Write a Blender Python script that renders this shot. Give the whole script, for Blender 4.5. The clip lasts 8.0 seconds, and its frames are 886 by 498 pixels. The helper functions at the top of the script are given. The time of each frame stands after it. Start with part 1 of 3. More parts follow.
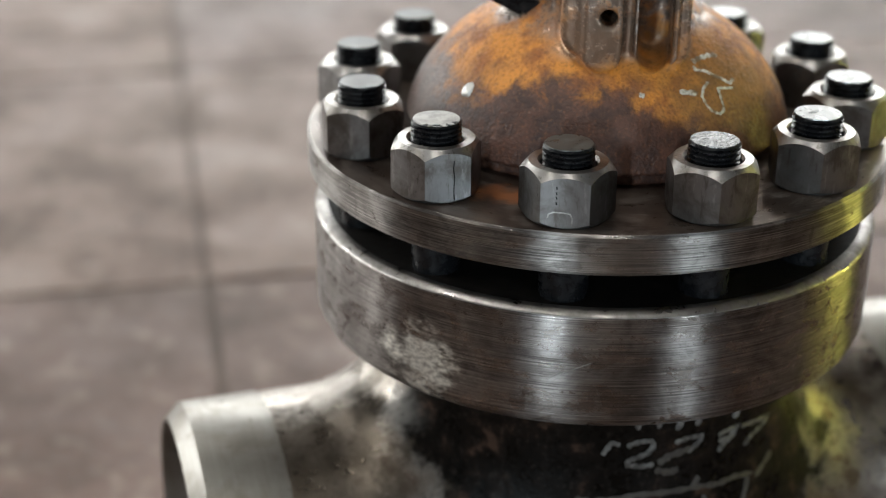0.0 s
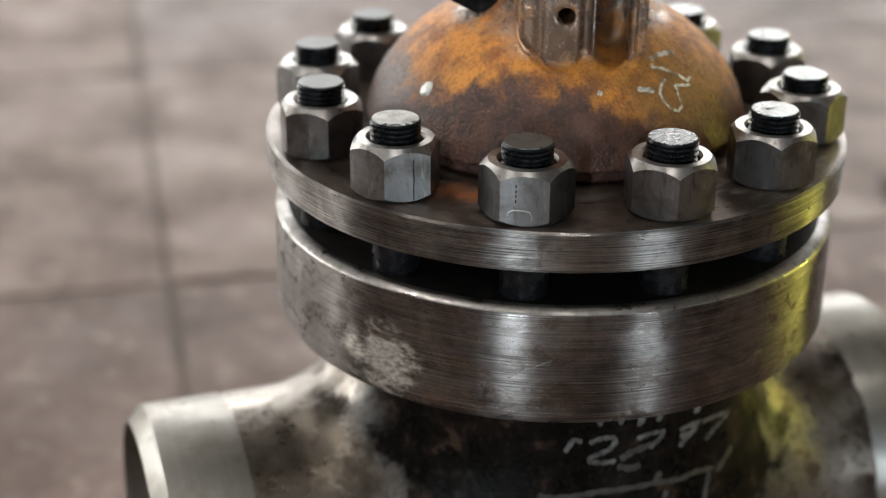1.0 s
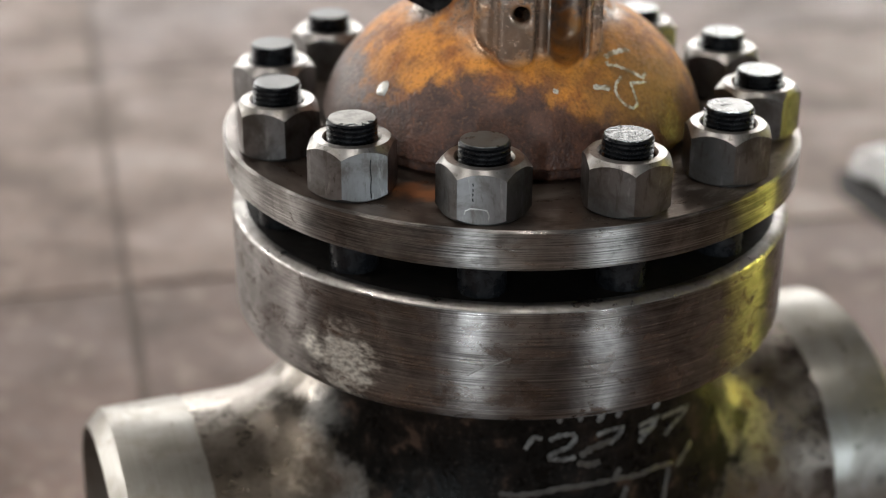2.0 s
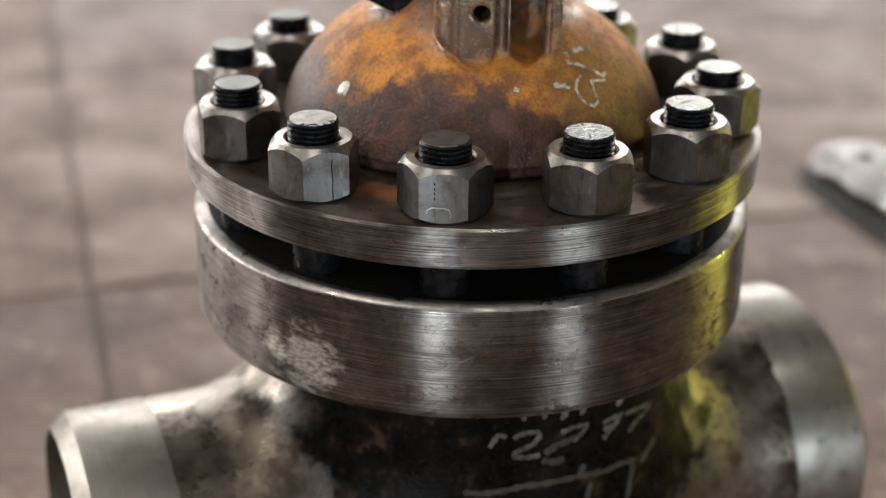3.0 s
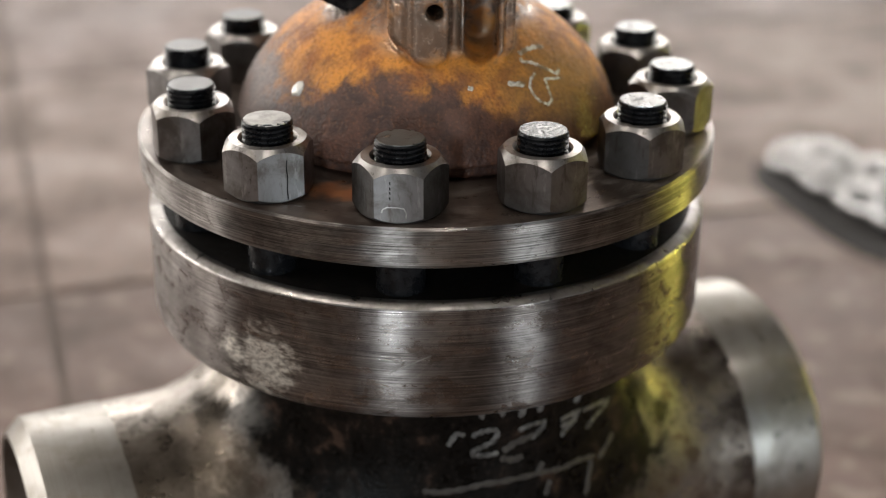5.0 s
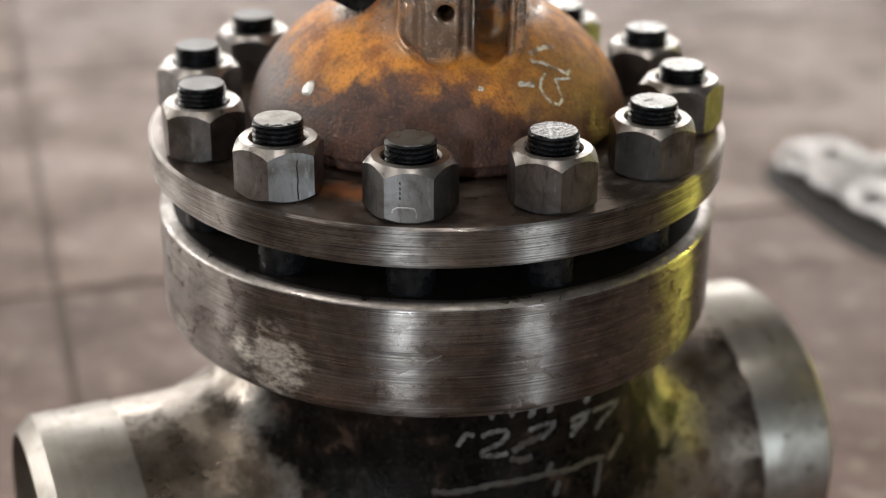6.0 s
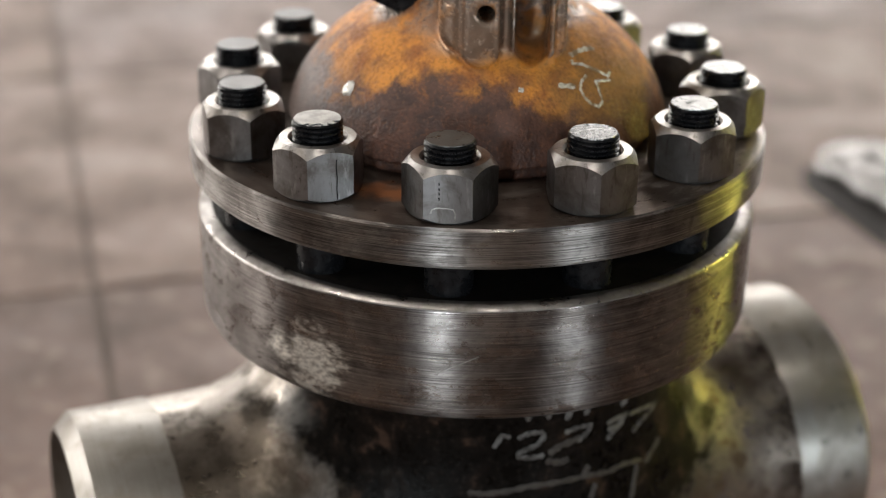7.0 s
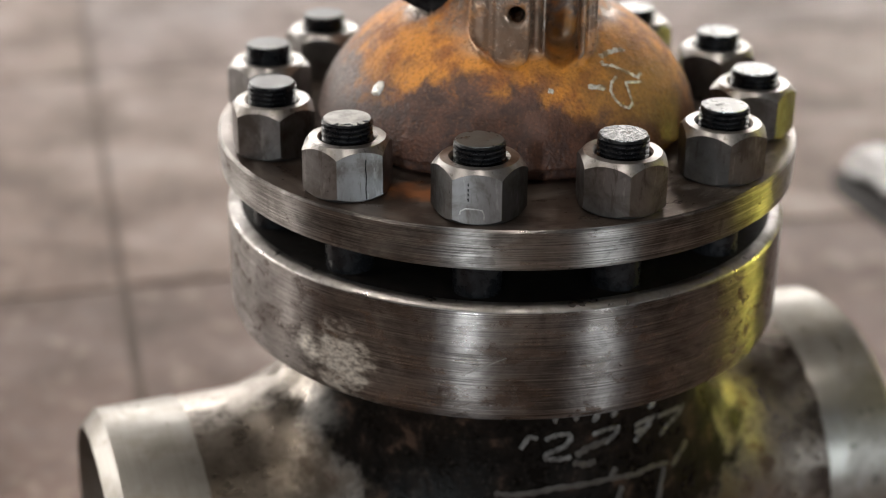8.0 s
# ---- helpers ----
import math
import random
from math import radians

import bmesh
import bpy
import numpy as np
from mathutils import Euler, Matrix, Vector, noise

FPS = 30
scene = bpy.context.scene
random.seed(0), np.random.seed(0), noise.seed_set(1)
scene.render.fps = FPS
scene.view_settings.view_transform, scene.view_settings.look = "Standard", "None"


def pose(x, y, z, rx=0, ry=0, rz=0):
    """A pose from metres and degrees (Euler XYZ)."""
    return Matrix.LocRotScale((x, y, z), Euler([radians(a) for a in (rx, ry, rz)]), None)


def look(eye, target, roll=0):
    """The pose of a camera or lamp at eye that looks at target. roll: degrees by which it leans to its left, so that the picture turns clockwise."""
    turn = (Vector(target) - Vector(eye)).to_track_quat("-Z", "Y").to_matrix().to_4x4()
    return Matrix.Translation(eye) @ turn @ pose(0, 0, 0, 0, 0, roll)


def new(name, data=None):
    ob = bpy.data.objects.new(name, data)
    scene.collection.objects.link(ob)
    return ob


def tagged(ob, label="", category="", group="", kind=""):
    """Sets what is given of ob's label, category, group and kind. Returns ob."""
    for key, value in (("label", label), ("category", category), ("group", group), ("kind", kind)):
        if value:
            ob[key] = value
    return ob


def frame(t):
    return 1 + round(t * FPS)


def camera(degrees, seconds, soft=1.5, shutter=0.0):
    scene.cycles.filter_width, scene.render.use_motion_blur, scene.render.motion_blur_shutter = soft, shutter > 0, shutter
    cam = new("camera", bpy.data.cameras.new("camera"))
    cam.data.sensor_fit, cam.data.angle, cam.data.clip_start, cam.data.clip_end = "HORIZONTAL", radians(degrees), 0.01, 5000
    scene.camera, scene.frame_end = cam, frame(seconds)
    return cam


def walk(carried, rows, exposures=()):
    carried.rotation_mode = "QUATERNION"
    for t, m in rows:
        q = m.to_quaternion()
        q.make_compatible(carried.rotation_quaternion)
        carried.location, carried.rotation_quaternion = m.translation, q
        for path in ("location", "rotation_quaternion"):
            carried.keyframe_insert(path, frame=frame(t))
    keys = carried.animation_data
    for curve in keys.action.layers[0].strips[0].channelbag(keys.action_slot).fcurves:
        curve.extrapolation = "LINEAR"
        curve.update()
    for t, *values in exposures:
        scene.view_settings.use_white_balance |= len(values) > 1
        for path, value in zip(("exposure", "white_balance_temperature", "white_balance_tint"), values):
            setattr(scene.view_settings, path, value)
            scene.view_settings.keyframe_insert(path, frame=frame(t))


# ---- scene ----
from mathutils.bvhtree import BVHTree

# ---- camera ----
# A camera on a tripod that pans; its eye sits a little ahead of the pivot.
cam = camera(31.62, 8.0, soft=1.1)
cam.data.dof.use_dof = True
cam.data.dof.focus_distance = 0.83
cam.data.dof.aperture_fstop = 3.7
YAWS = [(0.0, 5.49), (0.5, 4.86), (1.0, 4.03), (1.5, 3.25), (2.0, 2.48), (2.2, 2.16), (3.3, 0.80), (3.5, 0.62), (4.0, 0.14), (4.5, -0.20),
        (4.7, -0.31), (5.25, -0.62), (5.8, -0.42), (6.0, -0.15), (6.5, 0.63), (7.0, 1.26), (7.5, 1.82), (8.0, 2.31)]
walk(cam, [(t, pose(0.0018 - 0.00128 * a, -0.9268 + 0.0005 * a, 0.326, 90 - 24.24, 0, a) @ pose(0, 0, 0, 0, 0, 0.43)) for t, a in YAWS],
     [(0.0, -0.23, 6120, 5), (1.0, -0.23, 6220, 7), (2.0, -0.23, 6320, 8), (3.5, -0.23, 6520, 10), (8.0, -0.23, 6520, 10)])

FLOOR = -0.45

# ---- world and lights ----
world = bpy.data.worlds.new("world")
scene.world = world
world.use_nodes = True
wn = world.node_tree.nodes
sky = wn.new("ShaderNodeTexSky")
sky.sky_type, sky.sun_disc, sky.sun_elevation, sky.sun_rotation = "NISHITA", False, radians(35), radians(150)
world.node_tree.links.new(sky.outputs[0], wn["Background"].inputs[0])
wn["Background"].inputs[1].default_value = 0.1


def area(name, m, sx, sy, watts, colour, spread=180):
    data = bpy.data.lights.new(name, "AREA")
    data.shape, data.size, data.size_y, data.energy, data.color, data.spread = "RECTANGLE", sx, sy, watts, colour, radians(spread)
    ob = new(name, data)
    ob.matrix_world = m
    return ob


DAY = (1.0, 0.945, 0.88)
for wx, watts in ((-6.0, 240), (-3.0, 260), (0.0, 280), (3.0, 250), (6.0, 220)):
    area("window_light", look((wx, 11.98, 3.1), (wx, 0, 3.1)), 2.5, 3.7, watts * 1.2, DAY)
WEST = (0.6, 4.2, 7.8)
for wy in WEST:
    area("window_light", look((-7.98, wy, 2.1), (0, wy, 2.1)), 2.5, 3.5, 290, DAY)
# Two unseen lamps, added to draw the bright streaks on the ring.
ADDED_FLOODS = ((-0.95, -4.4, 0.35, 0.2, 66), (2.82, -3.7, 0.35, 0.55, 56))
for lx, ly, lz, wide, watts in ADDED_FLOODS:
    area("flood_light", look((lx, ly, lz), (0, 0, -0.1)), wide, 0.6, watts, (0.84, 0.94, 1.0))
CEILING_LAMPS = ((-2.7, -0.5, 85, 90), (-2.3, 2.8, 60, 90), (2.2, 5.5, 60, 90), (0.1, -2.3, 75, 0))
for lx, ly, lw, lt in CEILING_LAMPS:
    area("lamp_light", pose(lx, ly, 5.36, 0, 0, lt), 1.3, 0.35, lw, (1.0, 0.93, 0.84))
# First: the yellow source that reflections show. Second: added fill for the olive tint.
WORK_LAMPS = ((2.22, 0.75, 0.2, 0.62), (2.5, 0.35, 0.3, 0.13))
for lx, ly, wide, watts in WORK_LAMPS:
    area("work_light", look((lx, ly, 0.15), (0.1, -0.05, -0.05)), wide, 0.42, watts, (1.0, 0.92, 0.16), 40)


# ---- material tools ----
class Mat:
    def __init__(self, name, base=(0.5, 0.5, 0.5), rough=0.5, metal=0.0, spec=0.5):
        self.m = bpy.data.materials.new(name)
        self.m.use_nodes = True
        self.t = self.m.node_tree
        self.b = self.t.nodes["Principled BSDF"]
        self.put("Base Color", (*base, 1)), self.put("Roughness", rough), self.put("Metallic", metal), self.put("Specular IOR Level", spec)

    def put(self, key, value):
        self.link(value, self.b.inputs[key])

    def link(self, value, socket):
        if isinstance(value, bpy.types.NodeSocket):
            self.t.links.new(value, socket)
        else:
            socket.default_value = value

    def node(self, kind, **props):
        n = self.t.nodes.new(kind)
        if "operation" in props:
            n.operation = props["operation"]
        return n

    def math(self, op, a, b=0.0, c=0.0):
        n = self.node("ShaderNodeMath", operation=op)
        for v, s in zip((a, b, c), n.inputs):
            self.link(v, s)
        return n.outputs[0]

    def coord(self, which="Object"):
        return self.node("ShaderNodeTexCoord").outputs[which]

    def split(self, v):
        n = self.node("ShaderNodeSeparateXYZ")
        self.link(v, n.inputs[0])
        return n.outputs

    def join(self, x, y, z):
        n = self.node("ShaderNodeCombineXYZ")
        for v, s in zip((x, y, z), n.inputs):
            self.link(v, s)
        return n.outputs[0]

    def round_coord(self, radius):
        """Arc length round z, height, distance from the axis."""
        x, y, z = self.split(self.coord())
        a = self.math("ARCTAN2", x, self.math("MULTIPLY", y, -1.0))
        d = self.math("SQRT", self.math("ADD", self.math("MULTIPLY", x, x), self.math("MULTIPLY", y, y)))
        return self.math("MULTIPLY", a, radius), z, d

    def noise(self, vec, scale, detail=4.0, rough=0.55, warp=0.0):
        n = self.node("ShaderNodeTexNoise")
        self.link(vec, n.inputs["Vector"])
        n.inputs["Scale"].default_value, n.inputs["Detail"].default_value = scale, detail
        n.inputs["Roughness"].default_value, n.inputs["Distortion"].default_value = rough, warp
        return n.outputs["Fac"]

    def ramp(self, fac, lo, hi, a=0.0, b=1.0):
        n = self.node("ShaderNodeMapRange")
        n.interpolation_type = "SMOOTHSTEP"
        for v, s in zip((fac, lo, hi, a, b), n.inputs):
            self.link(v, s)
        return n.outputs[0]

    def mix(self, fac, a, b):
        n = self.node("ShaderNodeMix")
        n.data_type = "RGBA"
        self.link(fac, n.inputs[0])
        self.link(a if isinstance(a, bpy.types.NodeSocket) else (*a, 1), n.inputs[6])
        self.link(b if isinstance(b, bpy.types.NodeSocket) else (*b, 1), n.inputs[7])
        return n.outputs[2]

    def bump(self, height, distance, strength=1.0, after=None):
        n = self.node("ShaderNodeBump")
        n.inputs["Strength"].default_value, n.inputs["Distance"].default_value = strength, distance
        self.link(height, n.inputs["Height"])
        if after:
            self.link(after, n.inputs["Normal"])
        return n.outputs[0]

    def blob(self, u, v, cu, cv, ru, rv, ragged, soft=0.5):
        """1 inside an oval with a ragged edge, 0 outside."""
        a = self.math("DIVIDE", self.math("SUBTRACT", u, cu), ru)
        b = self.math("DIVIDE", self.math("SUBTRACT", v, cv), rv)
        d = self.math("ADD", self.math("MULTIPLY", a, a), self.math("MULTIPLY", b, b))
        d = self.math("ADD", d, ragged)
        return self.ramp(d, 1.0 + soft, 1.0 - soft)

    def tangent(self, amount, turn, axis="Z"):
        n = self.node("ShaderNodeTangent")
        n.direction_type, n.axis = "RADIAL", axis
        self.put("Anisotropic", amount), self.put("Anisotropic Rotation", turn), self.put("Tangent", n.outputs[0])


def turned_steel(name, base, dark, rough, patch=False, marks=()):
    """Lathe-turned steel with grooves running round the axis."""
    m = Mat(name, base, rough, 1.0)
    u, z, d = m.round_coord(0.175)
    grooves = m.noise(m.join(m.math("MULTIPLY", u, 16.0), m.math("MULTIPLY", z, 1300.0), m.math("MULTIPLY", d, 1300.0)), 1.0, 4.0, 0.65)
    stain_shade = m.noise(m.coord(), 20.0, 6.0, 0.65, 0.8)
    smear = m.noise(m.join(m.math("MULTIPLY", u, 45.0), m.math("MULTIPLY", z, 75.0), m.math("MULTIPLY", d, 75.0)), 1.0, 6.0, 0.72, 0.5)
    spots = m.noise(m.coord(), 150.0, 3.0, 0.6)
    col = m.mix(m.ramp(stain_shade, 0.4, 0.66), base, dark)
    col = m.mix(m.ramp(smear, 0.5, 0.66, 0.0, 0.5), col, tuple(0.55 * c for c in dark))
    col = m.mix(m.ramp(spots, 0.7, 0.76, 0.0, 0.8), col, (0.04, 0.035, 0.03))
    col = m.mix(m.ramp(grooves, 0.51, 0.62, 0.0, 0.65), col, tuple(0.4 * c for c in dark))
    col = m.mix(m.ramp(grooves, 0.47, 0.36, 0.0, 0.48), col, tuple(min(1.0, 1.8 * c) for c in base))
    r = m.math("ADD", m.ramp(smear, 0.36, 0.62, rough - 0.08, rough + 0.1), m.ramp(grooves, 0.3, 0.7, -0.05, 0.05))
    for deg, zc, ru, rv in marks:
        spot = m.blob(u, z, radians(deg) * 0.175, zc, ru, rv, m.ramp(m.noise(m.coord(), 240.0, 3.0), 0.3, 0.7, -0.7, 0.7), 0.4)
        col = m.mix(m.math("MULTIPLY", spot, 0.45), col, (0.07, 0.06, 0.055))
    if patch:
        rag = m.ramp(m.noise(m.join(m.math("MULTIPLY", u, 60.0), m.math("MULTIPLY", z, 110.0), 0.0), 1.0, 5.0, 0.7), 0.3, 0.7, -1.1, 1.1)
        grit = m.noise(m.join(m.math("MULTIPLY", u, 260.0), m.math("MULTIPLY", z, 420.0), 0.0), 1.0, 4.0, 0.7)
        worn = m.blob(u, z, -0.098, -0.0945, 0.021, 0.0185, rag, 0.95)
        worn = m.math("MULTIPLY", worn, m.ramp(grit, 0.34, 0.6, 0.45, 1.0))
        col = m.mix(m.math("MULTIPLY", worn, 0.85), col, (0.92, 0.87, 0.78))
        r = m.math("ADD", r, m.math("MULTIPLY", worn, 0.12))
        m.put("Metallic", m.math("SUBTRACT", 1.0, m.math("MULTIPLY", worn, 0.3)))
    m.put("Base Color", col), m.put("Roughness", r)
    m.put("Normal", m.bump(grooves, 0.00004, 0.8, m.bump(smear, 0.0005, 0.7)))
    m.tangent(1.0, 0.25)
    return m.m


STEEL_RING = turned_steel("turned steel ring", (0.235, 0.215, 0.204), (0.115, 0.1, 0.092), 0.32, True)
STEEL_EDGE = turned_steel("turned steel edge", (0.275, 0.257, 0.243), (0.13, 0.117, 0.108), 0.37, False,
                          [(42.2, -0.014, 0.0016, 0.006), (-30.3, -0.017, 0.004, 0.004), (-48.1, -0.014, 0.001, 0.005), (-3.3, -0.018, 0.007, 0.003), (-25.0, -0.021, 0.003, 0.003)])


def flange_top_material():
    m = Mat("oily flange face", (0.12, 0.1, 0.085), 0.4, 0.75)
    u, z, d = m.round_coord(0.15)
    rings = m.noise(m.join(m.math("MULTIPLY", u, 4.0), m.math("MULTIPLY", z, 300.0), m.math("MULTIPLY", d, 600.0)), 1.0, 3.0)
    big = m.noise(m.coord(), 16.0, 5.0, 0.6, 0.5)
    col = m.mix(m.ramp(big, 0.4, 0.65), (0.07, 0.05, 0.04), (0.165, 0.128, 0.105))
    rag = m.ramp(m.noise(m.coord(), 60.0, 4.0), 0.3, 0.7, -0.8, 0.8)
    x, y, zz = m.split(m.coord())
    # Rust spot, with part of an orange reflection painted into it.
    rust = m.math("MULTIPLY", m.blob(x, y, -0.051, -0.126, 0.017, 0.011, rag, 0.95), 0.85)
    scour = m.noise(m.join(m.math("MULTIPLY", u, 35.0), m.math("MULTIPLY", d, 90.0), 0.0), 1.0, 6.0, 0.7, 0.4)
    bare = m.math("MULTIPLY", m.ramp(scour, 0.47, 0.62), m.ramp(m.math("ADD", u, m.math("MULTIPLY", d, 0.5)), 0.06, 0.2, 0.25, 0.85))
    col = m.mix(m.ramp(rings, 0.5, 0.7, 0.0, 0.4), col, (0.05, 0.042, 0.036))
    col = m.mix(bare, col, (0.3, 0.27, 0.245))
    col = m.mix(rust, col, (0.3, 0.1, 0.025))
    m.put("Base Color", col)
    m.put("Metallic", m.math("SUBTRACT", 0.75, m.math("MULTIPLY", rust, 0.7)))
    m.put("Roughness", m.ramp(scour, 0.3, 0.7, 0.26, 0.44))
    m.put("Normal", m.bump(rings, 0.00006, 0.5))
    m.tangent(0.5, 0.25)
    return m.m


FLANGE_TOP = flange_top_material()


def nut_material(name, pale, dull):
    m = Mat(name, (0.5, 0.48, 0.45), 0.3, 1.0)
    c = m.coord()
    x, y, z = m.split(c)
    info = m.node("ShaderNodeObjectInfo")
    shift = m.math("MULTIPLY", info.outputs["Random"], 9.0)
    v = m.join(m.math("ADD", x, shift), y, z)
    big = m.noise(v, 45.0, 5.0, 0.65, 0.5)
    mill = m.noise(m.join(m.math("MULTIPLY", m.math("ADD", x, shift), 600.0), m.math("MULTIPLY", y, 600.0), m.math("MULTIPLY", z, 160.0)), 1.0, 4.0, 0.65)
    dots = m.noise(v, 230.0, 3.0)
    run = m.noise(m.join(m.math("MULTIPLY", m.math("ADD", x, shift), 160.0), m.math("MULTIPLY", y, 160.0), m.math("MULTIPLY", z, 35.0)), 1.0, 4.0, 0.7)
    col = m.mix(m.ramp(big, 0.4, 0.68), pale, dull)
    col = m.mix(m.ramp(mill, 0.54, 0.7, 0.0, 0.12), col, (0.12, 0.11, 0.1))
    col = m.mix(m.ramp(run, 0.56, 0.68, 0.0, 0.75), col, (0.1, 0.088, 0.078))
    col = m.mix(m.ramp(run, 0.44, 0.32, 0.0, 0.3), col, (0.5, 0.49, 0.48))
    col = m.mix(m.ramp(dots, 0.7, 0.77, 0.0, 0.8), col, (0.06, 0.055, 0.05))
    m.put("Base Color", col)
    m.put("Roughness", m.math("ADD", m.ramp(big, 0.3, 0.7, 0.34, 0.44), m.ramp(mill, 0.3, 0.7, -0.03, 0.04)))
    m.tangent(0.6, 0.25)
    m.put("Normal", m.bump(mill, 0.00001, 0.4, m.bump(big, 0.0004, 0.2)))
    return m.m


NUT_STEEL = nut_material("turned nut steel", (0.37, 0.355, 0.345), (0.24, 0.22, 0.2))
# Darker copy of the nut steel: the sides' shading is in the colour.
NUT_SIDE_SHADED = nut_material("shaded nut side", (0.21, 0.206, 0.206), (0.11, 0.1, 0.09))


def oxide(name, base, worn, rough, lo, hi, scale=140.0, metal=0.35, spec=0.5):
    m = Mat(name, base, rough, metal, spec)
    v = m.coord()
    n = m.noise(v, scale, 5.0, 0.65, 0.3)
    m.put("Base Color", m.mix(m.ramp(n, lo, hi), base, worn))
    m.put("Roughness", m.ramp(n, 0.35, 0.65, rough - 0.1, rough + 0.14))
    m.put("Normal", m.bump(m.noise(v, 420.0, 4.0), 0.0002, 0.5))
    return m.m


STUD_BLACK = oxide("black oiled stud", (0.009, 0.0095, 0.011), (0.024, 0.024, 0.025), 0.3, 0.5, 0.7, spec=0.25)
# Black that puts shade into the colour: oily gap faces and the chain's shadow.
SHADE_BLACK = oxide("black shade face", (0.01, 0.009, 0.008), (0.025, 0.02, 0.018), 0.55, 0.45, 0.7, metal=0.0, spec=0.1)
TOP_DARK = oxide("dark stud end", (0.06, 0.063, 0.062), (0.13, 0.13, 0.125), 0.33, 0.4, 0.7)
TOP_GREY = oxide("scraped grey stud end", (0.42, 0.41, 0.39), (0.3, 0.29, 0.28), 0.5, 0.45, 0.7)
TOP_SILVER = oxide("flaky silver stud end", (0.035, 0.037, 0.04), (0.3, 0.3, 0.3), 0.25, 0.56, 0.66, 420.0, metal=0.7)
# Dull and pale ends: brighter or weaker window reflection painted into the colour.
TOP_DULL = oxide("dull grey stud end", (0.09, 0.092, 0.097), (0.17, 0.17, 0.175), 0.42, 0.4, 0.7)
TOP_PALE = oxide("pale stud end", (0.17, 0.173, 0.178), (0.33, 0.33, 0.33), 0.28, 0.4, 0.7)


def bonnet_material():
    m = Mat("rusted cast bonnet", (0.3, 0.12, 0.03), 0.6)
    c = m.coord()
    u, z, d = m.round_coord(0.1)
    big = m.noise(c, 20.0, 5.0, 0.62, 0.6)
    mid = m.noise(c, 70.0, 5.0, 0.65)
    fine = m.noise(c, 500.0, 2.0, 0.5)
    rag = m.ramp(m.noise(c, 42.0, 7.0, 0.72, 0.3), 0.3, 0.7, -0.4, 0.4)
    orange = m.mix(m.ramp(mid, 0.4, 0.64), (0.68, 0.265, 0.035), (0.33, 0.11, 0.02))
    orange = m.mix(m.ramp(big, 0.48, 0.66, 0.0, 0.6), orange, (0.22, 0.1, 0.035))
    scale = m.mix(m.ramp(mid, 0.35, 0.65), (0.046, 0.021, 0.016), (0.11, 0.048, 0.031))
    front = m.blob(u, z, -0.024, 0.004, 0.1, 0.048, m.math("MULTIPLY", rag, 0.7), 0.25)
    side = m.blob(u, z, -0.15, 0.0, 0.085, 0.052, rag, 0.45)
    flank = m.blob(u, z, 0.205, 0.0, 0.08, 0.05, rag, 0.6)
    olive = m.blob(u, z, 0.085, 0.03, 0.05, 0.04, rag, 0.6)
    foot = m.blob(u, z, 0.075, 0.0, 0.1, 0.034, rag, 0.75)
    dark = m.math("MAXIMUM", m.math("MAXIMUM", front, m.math("MAXIMUM", side, flank)), m.math("MULTIPLY", foot, 0.72))
    orange = m.mix(m.math("MULTIPLY", olive, 0.65), orange, (0.21, 0.115, 0.034))
    col = m.mix(dark, orange, scale)
    # Grey on the left flank paints in the sheen seen there.
    col = m.mix(m.math("MULTIPLY", side, 0.5), col, (0.2, 0.17, 0.16))
    col = m.mix(m.ramp(fine, 0.5, 0.68, 0.0, 0.32), col, (0.05, 0.03, 0.024))
    col = m.mix(m.ramp(fine, 0.44, 0.3, 0.0, 0.14), col, (0.45, 0.2, 0.07))
    bare = m.math("MULTIPLY", m.ramp(m.math("ADD", z, m.math("MULTIPLY", d, -0.5)), 0.03, 0.046), m.ramp(m.noise(c, 55.0, 6.0, 0.7), 0.4, 0.56, 0.1, 1.0))
    col = m.mix(bare, col, (0.2, 0.165, 0.14))
    x, y, zz = m.split(c)
    pad = m.math("MULTIPLY", m.math("MULTIPLY", m.ramp(x, -0.036, -0.016), m.ramp(x, 0.054, 0.05)), m.math("MULTIPLY", m.ramp(z, 0.06, 0.067), m.ramp(y, -0.03, -0.05)))
    pad = m.math("MULTIPLY", pad, m.ramp(m.noise(c, 45.0, 3.0, 0.6), 0.36, 0.56, 0.45, 1.0))
    col = m.mix(m.math("MULTIPLY", pad, 0.85), col, (0.25, 0.185, 0.14))
    bare = m.math("MAXIMUM", bare, pad)
    # Convex edges coloured pale, as painted glints on the pads.
    edge = m.math("MULTIPLY", m.math("MULTIPLY", m.ramp(m.node("ShaderNodeNewGeometry").outputs["Pointiness"], 0.54, 0.6), m.ramp(m.noise(c, 120.0, 4.0), 0.4, 0.6, 0.2, 1.0)), m.ramp(z, 0.045, 0.055))
    col = m.mix(edge, col, (0.5, 0.47, 0.44))
    bare = m.math("MAXIMUM", bare, edge)
    m.put("Base Color", col)
    m.put("Roughness", m.math("SUBTRACT", m.math("SUBTRACT", m.ramp(fine, 0.3, 0.7, 0.5, 0.7), m.math("MULTIPLY", dark, 0.1)), m.math("MULTIPLY", bare, 0.42)))
    m.put("Metallic", m.math("MULTIPLY", bare, 0.6))
    m.put("Normal", m.bump(m.math("MULTIPLY", fine, m.math("SUBTRACT", 1.0, bare)), 0.001, 0.8, m.bump(mid, 0.0022, 0.4)))
    return m.m


BONNET = bonnet_material()


